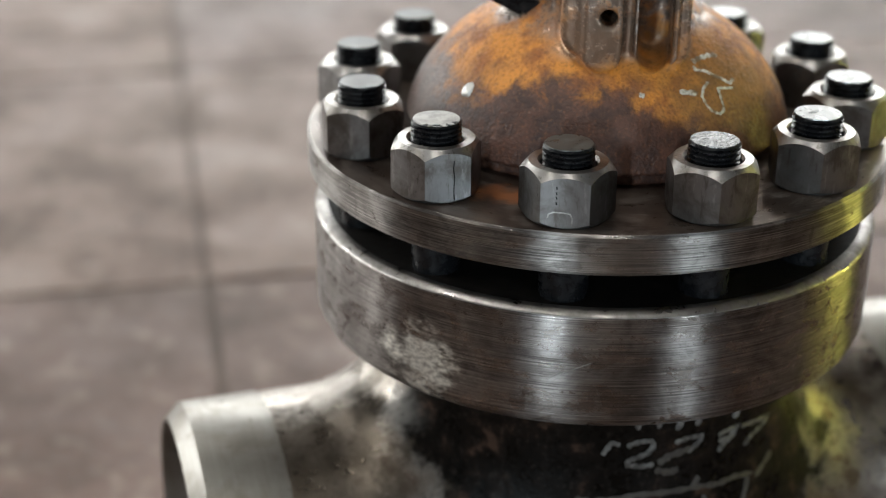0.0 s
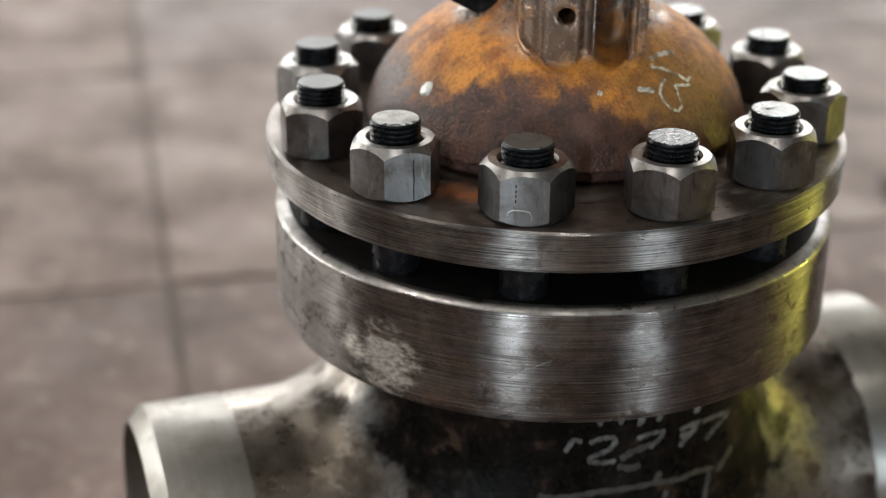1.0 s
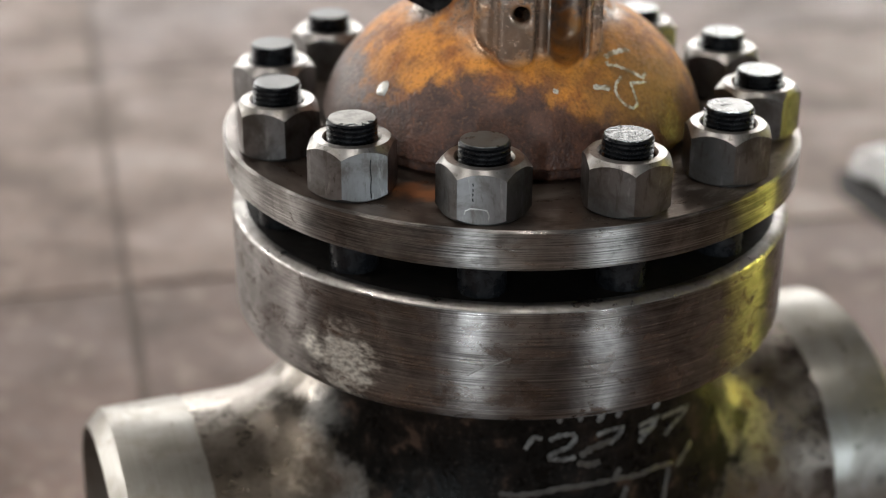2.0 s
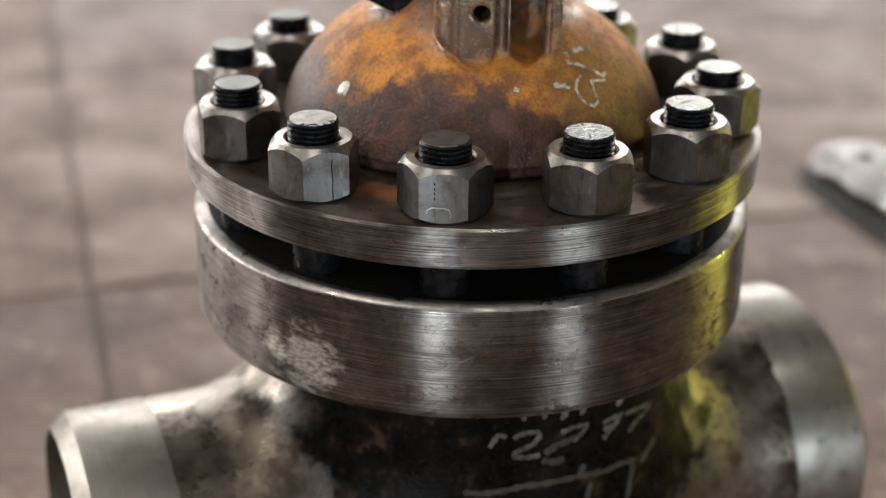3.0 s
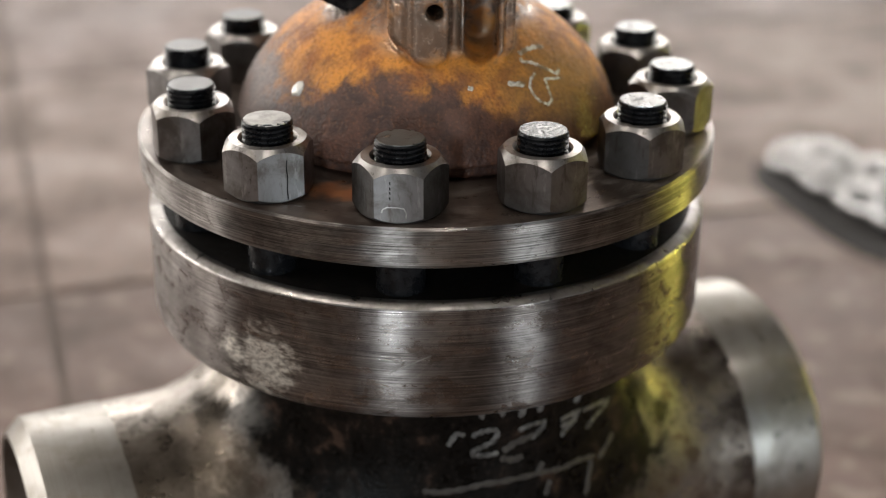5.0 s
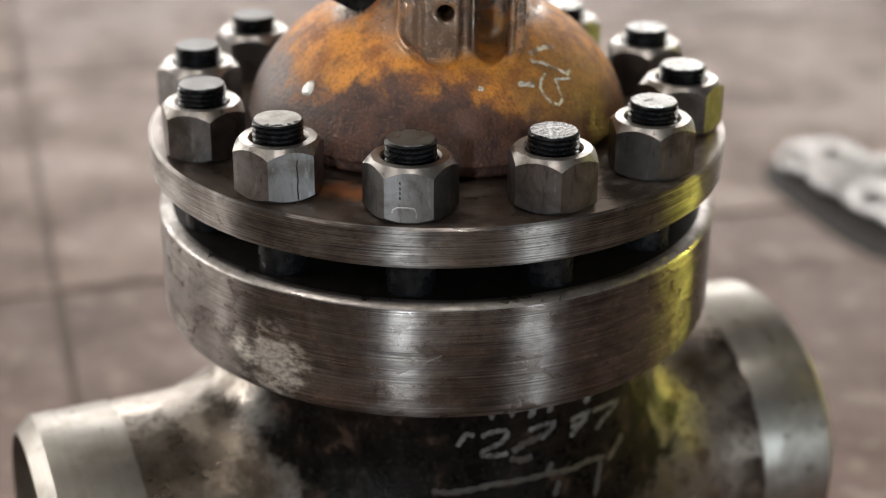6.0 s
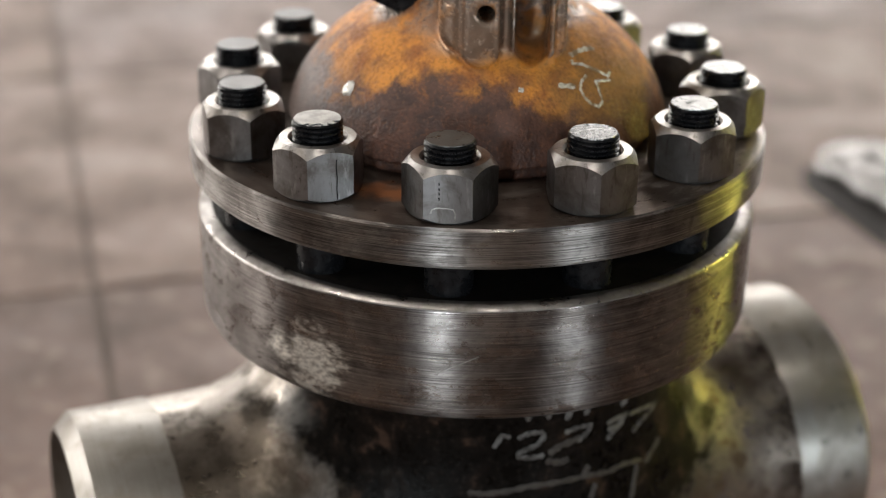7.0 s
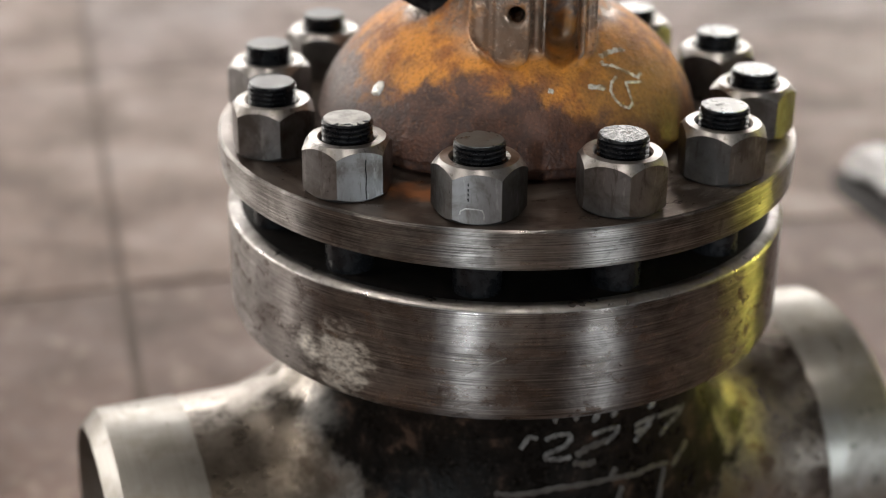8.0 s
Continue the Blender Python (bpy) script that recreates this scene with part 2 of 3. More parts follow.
def casting_material():
    m = Mat("dark cast body", (0.1, 0.085, 0.07), 0.35, 0.7)
    c = m.coord()
    x, y, z = m.split(c)
    big = m.noise(c, 13.0, 5.0, 0.6, 0.25)
    mid = m.noise(c, 50.0, 5.0, 0.65, 0.1)
    fine = m.noise(c, 300.0, 4.0)
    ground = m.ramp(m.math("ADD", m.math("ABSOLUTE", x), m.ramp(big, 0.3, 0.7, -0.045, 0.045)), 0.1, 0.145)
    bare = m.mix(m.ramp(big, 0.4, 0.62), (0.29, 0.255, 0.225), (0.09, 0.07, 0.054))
    # Oily casting, taken near black so the ring's shade is in the colour.
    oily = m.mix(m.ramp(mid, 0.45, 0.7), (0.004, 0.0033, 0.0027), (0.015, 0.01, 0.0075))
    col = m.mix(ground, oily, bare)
    col = m.mix(m.ramp(mid, 0.56, 0.7, 0.0, 0.75), col, (0.06, 0.035, 0.024))
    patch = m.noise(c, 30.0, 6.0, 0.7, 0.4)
    # Highlight along the pipe crests, painted as a paler base colour.
    painted_sheen = m.math("MULTIPLY", m.ramp(m.math("ADD", y, m.ramp(patch, 0.3, 0.7, -0.02, 0.02)), -0.05, -0.02), m.ramp(m.math("ABSOLUTE", x), 0.12, 0.145))
    col = m.mix(m.math("MULTIPLY", painted_sheen, 0.5), col, (0.42, 0.385, 0.345))
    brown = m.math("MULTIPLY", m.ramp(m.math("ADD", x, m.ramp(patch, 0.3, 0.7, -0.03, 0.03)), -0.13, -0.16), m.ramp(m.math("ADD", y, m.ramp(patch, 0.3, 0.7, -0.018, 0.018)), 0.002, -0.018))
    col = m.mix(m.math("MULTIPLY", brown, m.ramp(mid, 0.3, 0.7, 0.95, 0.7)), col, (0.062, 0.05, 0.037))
    seam = m.math("MULTIPLY", m.ramp(x, 0.17, 0.2), m.ramp(m.noise(c, 38.0, 5.0, 0.7, 0.5), 0.48, 0.62))
    col = m.mix(m.math("MULTIPLY", seam, 0.85), col, (0.025, 0.016, 0.012))
    col = m.mix(m.ramp(fine, 0.55, 0.7, 0.0, 0.5), col, (0.03, 0.022, 0.018))
    m.put("Base Color", col)
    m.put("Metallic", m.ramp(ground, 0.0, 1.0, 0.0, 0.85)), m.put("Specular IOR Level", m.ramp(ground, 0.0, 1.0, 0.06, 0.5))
    m.put("Roughness", m.math("ADD", m.ramp(mid, 0.3, 0.7, 0.24, 0.44), m.ramp(fine, 0.3, 0.7, -0.04, 0.05)))
    m.put("Normal", m.bump(fine, 0.0005, 0.5, m.bump(mid, 0.0014, 0.5)))
    return m.m


CASTING = casting_material()


def spigot_material():
    m = Mat("machined pipe end", (0.5, 0.47, 0.42), 0.38, 1.0)
    c = m.coord()
    x, y, z = m.split(c)
    a = m.math("ARCTAN2", y, z)
    lathe = m.noise(m.join(m.math("MULTIPLY", x, 1100.0), a, 0.0), 1.0, 3.0)
    big = m.noise(c, 26.0, 5.0, 0.6, 0.5)
    dots = m.noise(c, 75.0, 3.0)
    col = m.mix(m.ramp(big, 0.4, 0.7), (0.345, 0.33, 0.308), (0.23, 0.212, 0.19))
    col = m.mix(m.ramp(lathe, 0.45, 0.7, 0.0, 0.3), col, (0.2, 0.18, 0.15))
    col = m.mix(m.ramp(dots, 0.62, 0.7, 0.0, 0.7), col, (0.12, 0.11, 0.1))
    m.put("Base Color", col)
    m.put("Roughness", m.ramp(big, 0.3, 0.7, 0.4, 0.52))
    m.put("Normal", m.bump(lathe, 0.00005, 0.5, m.bump(dots, 0.0006, 0.4)))
    m.tangent(0.5, 0.25, "X")
    return m.m


SPIGOT = spigot_material()
WHITE_PAINT = oxide("white marking paint", (0.125, 0.117, 0.11), (0.05, 0.044, 0.04), 0.6, 0.42, 0.6)
CHALK = oxide("faded marking paint", (0.06, 0.05, 0.042), (0.05, 0.042, 0.036), 0.65, 0.42, 0.6)
DAB = oxide("white paint dab", (0.75, 0.73, 0.68), (0.6, 0.57, 0.5), 0.4, 0.5, 0.7)
SCRATCH = oxide("bright scratch", (0.72, 0.69, 0.62), (0.24, 0.17, 0.1), 0.35, 0.45, 0.6)
NUT_MARK = oxide("dull stamped mark", (0.36, 0.35, 0.33), (0.2, 0.19, 0.18), 0.4, 0.42, 0.62)
RIM_STEEL = oxide("brushed steel rim", (0.4, 0.38, 0.365), (0.22, 0.205, 0.19), 0.36, 0.42, 0.7, 60.0, metal=1.0)
CHAIN_STEEL = oxide("galvanized chain", (0.66, 0.66, 0.66), (0.26, 0.255, 0.25), 0.3, 0.45, 0.7, metal=0.85)


def slab_material(name, pale, deep):
    m = Mat(name, (0.3, 0.26, 0.23), 0.6)
    geo = m.node("ShaderNodeNewGeometry").outputs["Position"]
    info = m.node("ShaderNodeObjectInfo").outputs["Random"]
    big = m.noise(geo, 2.6, 4.0, 0.6, 0.4)
    mid = m.noise(geo, 7.0, 5.0, 0.68, 0.3)
    blot = m.noise(geo, 22.0, 5.0, 0.65, 0.2)
    fine = m.noise(geo, 60.0, 4.0, 0.6)
    col = m.mix(m.ramp(big, 0.38, 0.62), pale, deep)
    col = m.mix(m.ramp(info, 0.0, 1.0, 0.0, 0.55), col, (0.17, 0.11, 0.092))
    col = m.mix(m.ramp(mid, 0.46, 0.66, 0.0, 0.65), col, (0.085, 0.06, 0.048))
    col = m.mix(m.ramp(blot, 0.5, 0.68, 0.0, 0.35), col, (0.07, 0.05, 0.042))
    col = m.mix(m.ramp(blot, 0.46, 0.34, 0.0, 0.4), col, (0.36, 0.29, 0.245))
    col = m.mix(m.ramp(fine, 0.5, 0.75, 0.0, 0.35), col, (0.25, 0.21, 0.185))
    m.put("Base Color", col)
    m.put("Roughness", m.ramp(mid, 0.3, 0.7, 0.46, 0.66)), m.put("Specular IOR Level", 0.3)
    m.put("Normal", m.bump(fine, 0.002, 0.4, m.bump(mid, 0.004, 0.4)))
    return m.m


SLAB = slab_material("worn concrete slab", (0.262, 0.182, 0.138), (0.19, 0.115, 0.083))
SLAB_RED = slab_material("reddish concrete slab", (0.165, 0.095, 0.071), (0.1, 0.055, 0.041))


def plain(name, base, rough, scale, metal=0.0):
    m = Mat(name, base, rough, metal)
    c = m.coord()
    n = m.noise(c, scale, 5.0, 0.6, 0.3)
    m.put("Base Color", m.mix(m.ramp(n, 0.35, 0.7), base, tuple(0.6 * v for v in base)))
    m.put("Normal", m.bump(m.noise(c, scale * 12, 3.0), 0.002, 0.3))
    return m.m


JOINT = plain("dirty joint filler", (0.15, 0.112, 0.093), 0.8, 6.0)
PLASTER = plain("grey painted wall", (0.3, 0.29, 0.28), 0.8, 1.2)
ROOF = plain("dark roof sheet", (0.16, 0.16, 0.165), 0.7, 0.8)
FRAME = plain("painted window frame", (0.3, 0.32, 0.33), 0.5, 5.0)
HOUSING = plain("lamp housing", (0.25, 0.25, 0.25), 0.45, 8.0)
YELLOW = plain("yellow lamp housing", (0.6, 0.48, 0.02), 0.4, 8.0)


# ---- mesh tools ----
def part(name, bm, material, parent=None, label="", smooth=False):
    me = bpy.data.meshes.new(name)
    bm.to_mesh(me)
    bm.free()
    for mt in material if isinstance(material, tuple) else (material,):
        me.materials.append(mt)
    if smooth:
        for p in me.polygons:
            p.use_smooth = True
        if smooth != 1:
            me.set_sharp_from_angle(angle=radians(smooth))
    ob = new(name, me)
    ob.parent = parent
    return tagged(ob, label)


def revolve(profile, n, axis="z", closed=False, slot=None, bm=None):
    """A surface of revolution from (radius, height) pairs; slot(i) gives the material of the band after pair i."""
    bm = bm or bmesh.new()
    rings = []
    for r, h in profile:
        ring = []
        for i in range(n):
            a = 2 * math.pi * i / n
            p = (r * math.sin(a), -r * math.cos(a), h) if axis == "z" else (h, r * math.sin(a), r * math.cos(a))
            ring.append(bm.verts.new(p))
        rings.append(ring)
    pairs = list(zip(rings, rings[1:])) + ([(rings[-1], rings[0])] if closed else [])
    for k, (a, b) in enumerate(pairs):
        for i in range(n):
            j = (i + 1) % n
            f = bm.faces.new((a[i], a[j], b[j], b[i]))
            f.material_index = slot(k) if slot else 0
    if not closed:
        for ring in (rings[0], rings[-1]):
            f = bm.faces.new(ring)
            f.material_index = slot(len(profile)) if slot and ring is rings[-1] else 0
    bmesh.ops.recalc_face_normals(bm, faces=bm.faces)
    return bm


def box(bm, lo, hi, m=None):
    vs = [bm.verts.new((m or Matrix()) @ Vector((x, y, z))) for x in (lo[0], hi[0]) for y in (lo[1], hi[1]) for z in (lo[2], hi[2])]
    for f in ((0, 1, 3, 2), (4, 6, 7, 5), (0, 4, 5, 1), (2, 3, 7, 6), (0, 2, 6, 4), (1, 5, 7, 3)):
        bm.faces.new([vs[i] for i in f])
    return bm


def skin(name, field, lo, hi, step, material, parent, label=""):
    """The smooth skin of a solid that is given as a distance field (negative inside)."""
    ax = [np.arange(a, b + step, step) for a, b in zip(lo, hi)]
    val = field(*np.meshgrid(*ax, indexing="ij"))
    ins = val < 0
    n = [len(a) - 1 for a in ax]
    corner = lambda arr, i, j, k: arr[i:i + n[0], j:j + n[1], k:k + n[2]]
    total = sum(corner(ins, i, j, k).astype(int) for i in (0, 1) for j in (0, 1) for k in (0, 1))
    cells = np.argwhere((total > 0) & (total < 8))
    index = -np.ones(n, int)
    index[tuple(cells.T)] = np.arange(len(cells))
    acc, cnt = np.zeros((len(cells), 3)), np.zeros(len(cells))
    for axis in range(3):
        o1, o2 = [b for b in range(3) if b != axis]
        for p in (0, 1):
            for q in (0, 1):
                a = cells.copy()
                a[:, o1] += p
                a[:, o2] += q
                b = a.copy()
                b[:, axis] += 1
                va, vb = val[tuple(a.T)], val[tuple(b.T)]
                hit = (va < 0) != (vb < 0)
                w = np.where(hit, va / np.where(hit, va - vb, 1), 0)
                pos = a.astype(float)
                pos[:, axis] += w
                acc[hit] += pos[hit]
                cnt += hit
    co = acc / cnt[:, None] * step + np.array([a[0] for a in ax])
    for _ in range(2):
        f0 = field(*co.T)
        g = np.stack([(field(*(co + d).T) - f0) / 1e-5 for d in np.eye(3) * 1e-5], 1)
        co -= np.clip(f0 / np.maximum((g * g).sum(1), 0.2), -0.4 * step, 0.4 * step)[:, None] * g
    faces = []
    for axis in range(3):
        o1, o2 = [(1, 2), (2, 0), (0, 1)][axis]
        sl0, sl1 = [slice(None)] * 3, [slice(None)] * 3
        sl0[axis], sl1[axis] = slice(0, -1), slice(1, None)
        a, b = ins[tuple(sl0)], ins[tuple(sl1)]
        for flip in (False, True):
            e = np.argwhere((a & ~b) if not flip else (~a & b))
            e = e[(e[:, o1] > 0) & (e[:, o2] > 0) & (e[:, o1] < n[o1]) & (e[:, o2] < n[o2])]
            quad = []
            for p, q in ((1, 1), (0, 1), (0, 0), (1, 0)):
                c = e.copy()
                c[:, o1] -= p
                c[:, o2] -= q
                quad.append(index[tuple(c.T)])
            quad = np.stack(quad, 1)
            faces.append(quad[:, ::-1] if flip else quad)
    me = bpy.data.meshes.new(name)
    me.from_pydata(co.tolist(), [], np.concatenate(faces).tolist())
    me.materials.append(material)
    for p in me.polygons:
        p.use_smooth = True
    me.update()
    ob = new(name, me)
    ob.parent = parent
    return tagged(ob, label)


def blend(a, b, k):
    h = np.clip(0.5 + 0.5 * (b - a) / k, 0, 1)
    return b + (a - b) * h - k * h * (1 - h)


def carve(a, b, k):
    return -blend(-a, b, k)


def tree_of(ob):
    from_mesh = bmesh.new()
    from_mesh.from_mesh(ob.data)
    from_mesh.transform(ob.matrix_basis)
    t = BVHTree.FromBMesh(from_mesh)
    from_mesh.free()
    return t


def stroke(bm, tree, points, width, lift=0.0005):
    """A brush stroke of (angle, height) points round z, laid on the surface under it. Angles in degrees from the front."""
    path = []
    for (a0, z0), (a1, z1) in zip(points, points[1:]):
        for i in range(6):
            path.append((a0 + (a1 - a0) * i / 6, z0 + (z1 - z0) * i / 6))
    path.append(points[-1])
    rows = []
    for i, (a, z) in enumerate(path):
        out = Vector((math.sin(radians(a)), -math.cos(radians(a)), 0))
        hit, normal, _, _ = tree.ray_cast(out * 0.4 + Vector((0, 0, z)), -out)
        if hit is None:
            continue
        rows.append((hit + normal * lift, normal, i))
    prev = None
    for k, (p, nrm, i) in enumerate(rows):
        along = rows[min(k + 1, len(rows) - 1)][0] - rows[max(k - 1, 0)][0]
        side = along.cross(nrm).normalized() * width * (0.5 + 0.12 * math.sin(i * 1.7) - (0.2 if k in (0, len(rows) - 1) else 0))
        now = [bm.verts.new(p - side), bm.verts.new(p + nrm * 0.0003), bm.verts.new(p + side)]
        if prev:
            bm.faces.new((prev[0], prev[1], now[1], now[0]))
            bm.faces.new((prev[1], prev[2], now[2], now[1]))
        prev = now


# ---- hall ----
def structure(name, bm, material, label):
    return tagged(part(name, bm, material), label, kind="structure")


bm = box(bmesh.new(), (-8, -9, FLOOR - 0.15), (8, 12, FLOOR - 0.0015))
floor = structure("floor", bm, JOINT, "workshop floor of large worn concrete slabs")
structure("ceiling", box(bmesh.new(), (-8.2, -9.2, 6.0), (8.2, 12.2, 6.2)), ROOF, "dark sheet roof of the workshop")
structure("wall_east", box(bmesh.new(), (8, -9.2, FLOOR - 0.15), (8.2, 12.2, 6.0)), PLASTER, "plain grey painted workshop wall")


bm = box(bmesh.new(), (-8.2, -9.2, FLOOR - 0.15), (-8, 12.2, 0.35))
box(bm, (-8.2, -9.2, 3.85), (-8, 12.2, 6.0))
for a, b in ((-9.2, WEST[0] - 1.25), (WEST[0] + 1.25, WEST[1] - 1.25), (WEST[1] + 1.25, WEST[2] - 1.25), (WEST[2] + 1.25, 12.2)):
    box(bm, (-8.2, a, 0.35), (-8, b, 3.85))
structure("wall_west", bm, PLASTER, "grey painted workshop wall with window openings")
for k, wy in enumerate(WEST):
    bm = bmesh.new()
    for a in (wy - 1.25, wy - 0.03, wy + 1.19):
        box(bm, (-8.12, a, 0.35), (-8.06, a + 0.06, 3.85))
    for c in (0.35, 2.07, 3.79):
        box(bm, (-8.11, wy - 1.25, c), (-8.07, wy + 1.25, c + 0.06))
    structure("window_%d" % (k + 6), bm, FRAME, "tall steel workshop window frame")


def pierced_wall(name, y0, y1, openings, sill, head):
    bm = bmesh.new()
    edges = [-8.0] + [e for x, w in openings for e in (x - w / 2, x + w / 2)] + [8.0]
    box(bm, (-8, y0, FLOOR - 0.15), (8, y1, sill))
    box(bm, (-8, y0, head), (8, y1, 6.0))
    for a, b in zip(edges[::2], edges[1::2]):
        box(bm, (a, y0, sill), (b, y1, head))
    structure(name, bm, PLASTER, "grey painted workshop wall with window openings")


NORTH = [(x, 2.5) for x in (-6.0, -3.0, 0.0, 3.0, 6.0)]
pierced_wall("wall_north", 12.0, 12.2, NORTH, 1.25, 4.95)
structure("wall_south", box(bmesh.new(), (-8, -9.2, FLOOR - 0.15), (8, -9.0, 6.0)), PLASTER, "plain grey painted workshop wall")
for k, (x, w, y, z0, z1) in enumerate([(x, w, 12.05, 1.25, 4.95) for x, w in NORTH]):
    bm = bmesh.new()
    for a, b in ((x - w / 2, x - w / 2 + 0.06), (x - 0.03, x + 0.03), (x + w / 2 - 0.06, x + w / 2)):
        box(bm, (a, y, z0), (b, y + 0.06, z1))
    for c in (z0, (z0 + z1) / 2 - 0.03, z1 - 0.06):
        box(bm, (x - w / 2, y + 0.01, c), (x + w / 2, y + 0.05, c + 0.06))
    structure("window_%d" % (k + 1), bm, FRAME, "tall steel workshop window frame")

bm = box(bmesh.new(), (-0.68, -0.2, 0.0), (0.68, 0.2, 0.09))
bmesh.ops.bevel(bm, geom=bm.edges[:], offset=0.02, segments=2, affect="EDGES")
for lx, ly, lw, lt in CEILING_LAMPS:
    lamp = tagged(new("ceiling_lamp"), "long grey workshop lamp hung from the roof", "lamp", "ceiling lamps")
    lamp.location, lamp.rotation_euler = (lx, ly, 5.38), (0, 0, radians(lt))
    part("housing", bm.copy(), HOUSING, lamp)
    for s in (-0.5, 0.5):
        rod = part("hanger", revolve([(0.008, 0.09), (0.008, 0.62)], 8), HOUSING, lamp)
        rod.location = (s, 0, 0)
bm.free()

# Housings and stands made up for the two added streak lamps.
for lx, ly, lz, wide, watts in ADDED_FLOODS:
    flood = tagged(new("added_floodlight"), "added grey lamp on a floor stand, out of view, for the ring's highlights", "lamp", "floodlights")
    flood.location = (lx, ly, FLOOR)
    turn = math.atan2(-lx, ly)
    flood.rotation_euler = (0, 0, turn)
    head = box(bmesh.new(), (-wide / 2 - 0.03, 0.01, 0.46), (wide / 2 + 0.03, 0.12, 1.14))
    bmesh.ops.bevel(head, geom=head.edges[:], offset=0.02, segments=2, affect="EDGES")
    head_ob = part("housing", head, HOUSING, flood)
    head_ob.location = (0, 0.12, 0)
    pole = part("pole", revolve([(0.02, 0.03), (0.02, 0.5)], 12), HOUSING, flood)
    pole.location = (0, 0.18, 0)
    base = part("base", revolve([(0.24, 0.0), (0.24, 0.015), (0.03, 0.035)], 24), HOUSING, flood)
    base.location = (0, 0.18, 0)

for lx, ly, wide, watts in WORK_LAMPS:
    work = tagged(new("work_lamp"), "unseen yellow work lamp on a floor stand", "lamp", "work lamps")
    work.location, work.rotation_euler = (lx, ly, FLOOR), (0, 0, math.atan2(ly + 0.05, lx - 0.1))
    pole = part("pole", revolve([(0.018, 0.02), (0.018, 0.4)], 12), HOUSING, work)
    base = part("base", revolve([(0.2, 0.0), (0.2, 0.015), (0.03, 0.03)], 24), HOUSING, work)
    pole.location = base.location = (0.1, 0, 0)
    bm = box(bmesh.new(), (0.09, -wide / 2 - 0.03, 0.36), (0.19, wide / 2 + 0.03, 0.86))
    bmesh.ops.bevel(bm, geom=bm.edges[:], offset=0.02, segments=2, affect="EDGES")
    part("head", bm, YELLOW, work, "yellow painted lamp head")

# ---- valve ----
valve = tagged(new("globe_valve"), "large unpainted steel globe valve with a rusty bolted bonnet", "valve")
AXIS = 23.1
ZP = -0.2735

# Inside the rim the face is black, so the gap's shade is painted in.
ring_profile = [(0.1, -0.0468), (0.1665, -0.0468), (0.1697, -0.0468), (0.1705, -0.0471), (0.1735, -0.0489), (0.1743, -0.0498), (0.1745, -0.0512), (0.1745, -0.1095), (0.174, -0.1125), (0.1722, -0.1158), (0.169, -0.1185),
                (0.164, -0.1203), (0.14, -0.122), (0.1, -0.122)]
body_flange = part("body_flange", revolve(ring_profile, 160, closed=True, slot=lambda k: 1 if k == 0 else 2 if k < 5 else 0), (STEEL_RING, SHADE_BLACK, RIM_STEEL), valve, "thick turned steel ring with a bare worn patch", 35)

top_profile = [(0.05, -0.0245), (0.174, -0.0245), (0.1775, -0.0215), (0.178, -0.0015), (0.1765, 0.0), (0.05, 0.0)]
bonnet_flange = part("bonnet_flange", revolve(top_profile, 160, closed=True, slot=lambda k: 1 if k == 4 else 0), (STEEL_EDGE, FLANGE_TOP), valve, "round turned steel flange with a dark oily face", 35)
part("gasket_land", revolve([(0.112, -0.0470), (0.112, -0.0243)], 96), SHADE_BLACK, valve, smooth=35)


def bonnet_field(x, y, z):
    r = np.sqrt(x * x + y * y)
    zz = np.clip(z - 0.004, 0, 0.0829)
    dome = (r - 0.117 * np.sqrt(1 - (zz / 0.083) ** 1.8)) * 0.75
    dome = np.maximum(np.maximum(dome, z - 0.0865), 0.0085 - z)
    dome = blend(dome, np.maximum(r - 0.1085, np.maximum(z - 0.02, -z)), 0.001)
    neck = np.maximum(np.maximum(r - 0.05, z - 0.17), 0.03 - z)
    d = blend(dome, neck, 0.022)

    def rib(off, half, out, low, k):
        """An upright pad on the front with a round foot."""
        side = np.sqrt((x - off) ** 2 + np.minimum(z - low - half, 0) ** 2) - half
        return carve(np.maximum(np.maximum(side, z - 0.17), y), y + out, k)

    d = blend(d, rib(0.002, 0.0103, 0.0885, 0.0585, 0.003), 0.003)
    d = blend(d, rib(-0.009, 0.0130, 0.084, 0.0665, 0.005), 0.008)
    d = blend(d, rib(0.0315, 0.0185, 0.075, 0.0545, 0.002), 0.003)
    d = blend(d, rib(0.031, 0.0122, 0.0845, 0.0585, 0.002), 0.003)
    slot = np.maximum(np.sqrt((x - 0.0305) ** 2 + np.minimum(z - 0.0585 - 0.0095, 0) ** 2) - 0.0095, y + 0.026)
    d = carve(d, slot, 0.003)
    hole = np.maximum(np.sqrt((x - 0.0045) ** 2 + (z - 0.0905) ** 2) - 0.0048, y + 0.04)
    return carve(d, hole, 0.002)


bonnet = skin("bonnet", bonnet_field, (-0.126, -0.126, -0.006), (0.126, 0.126, 0.178), 0.002, BONNET, valve, "domed cast bonnet with orange rust and dark scale")

# yoke arm
bm = bmesh.new()
arm = pose(-0.041, -0.03, 0.0815, 0, -62, 8)
box(bm, (-0.008, -0.007, -0.01), (0.008, 0.007, 0.11), arm)
bmesh.ops.bevel(bm, geom=bm.edges[:], offset=0.003, segments=2, affect="EDGES")
part("yoke_arm", bm, STUD_BLACK, valve, "black steel arm")


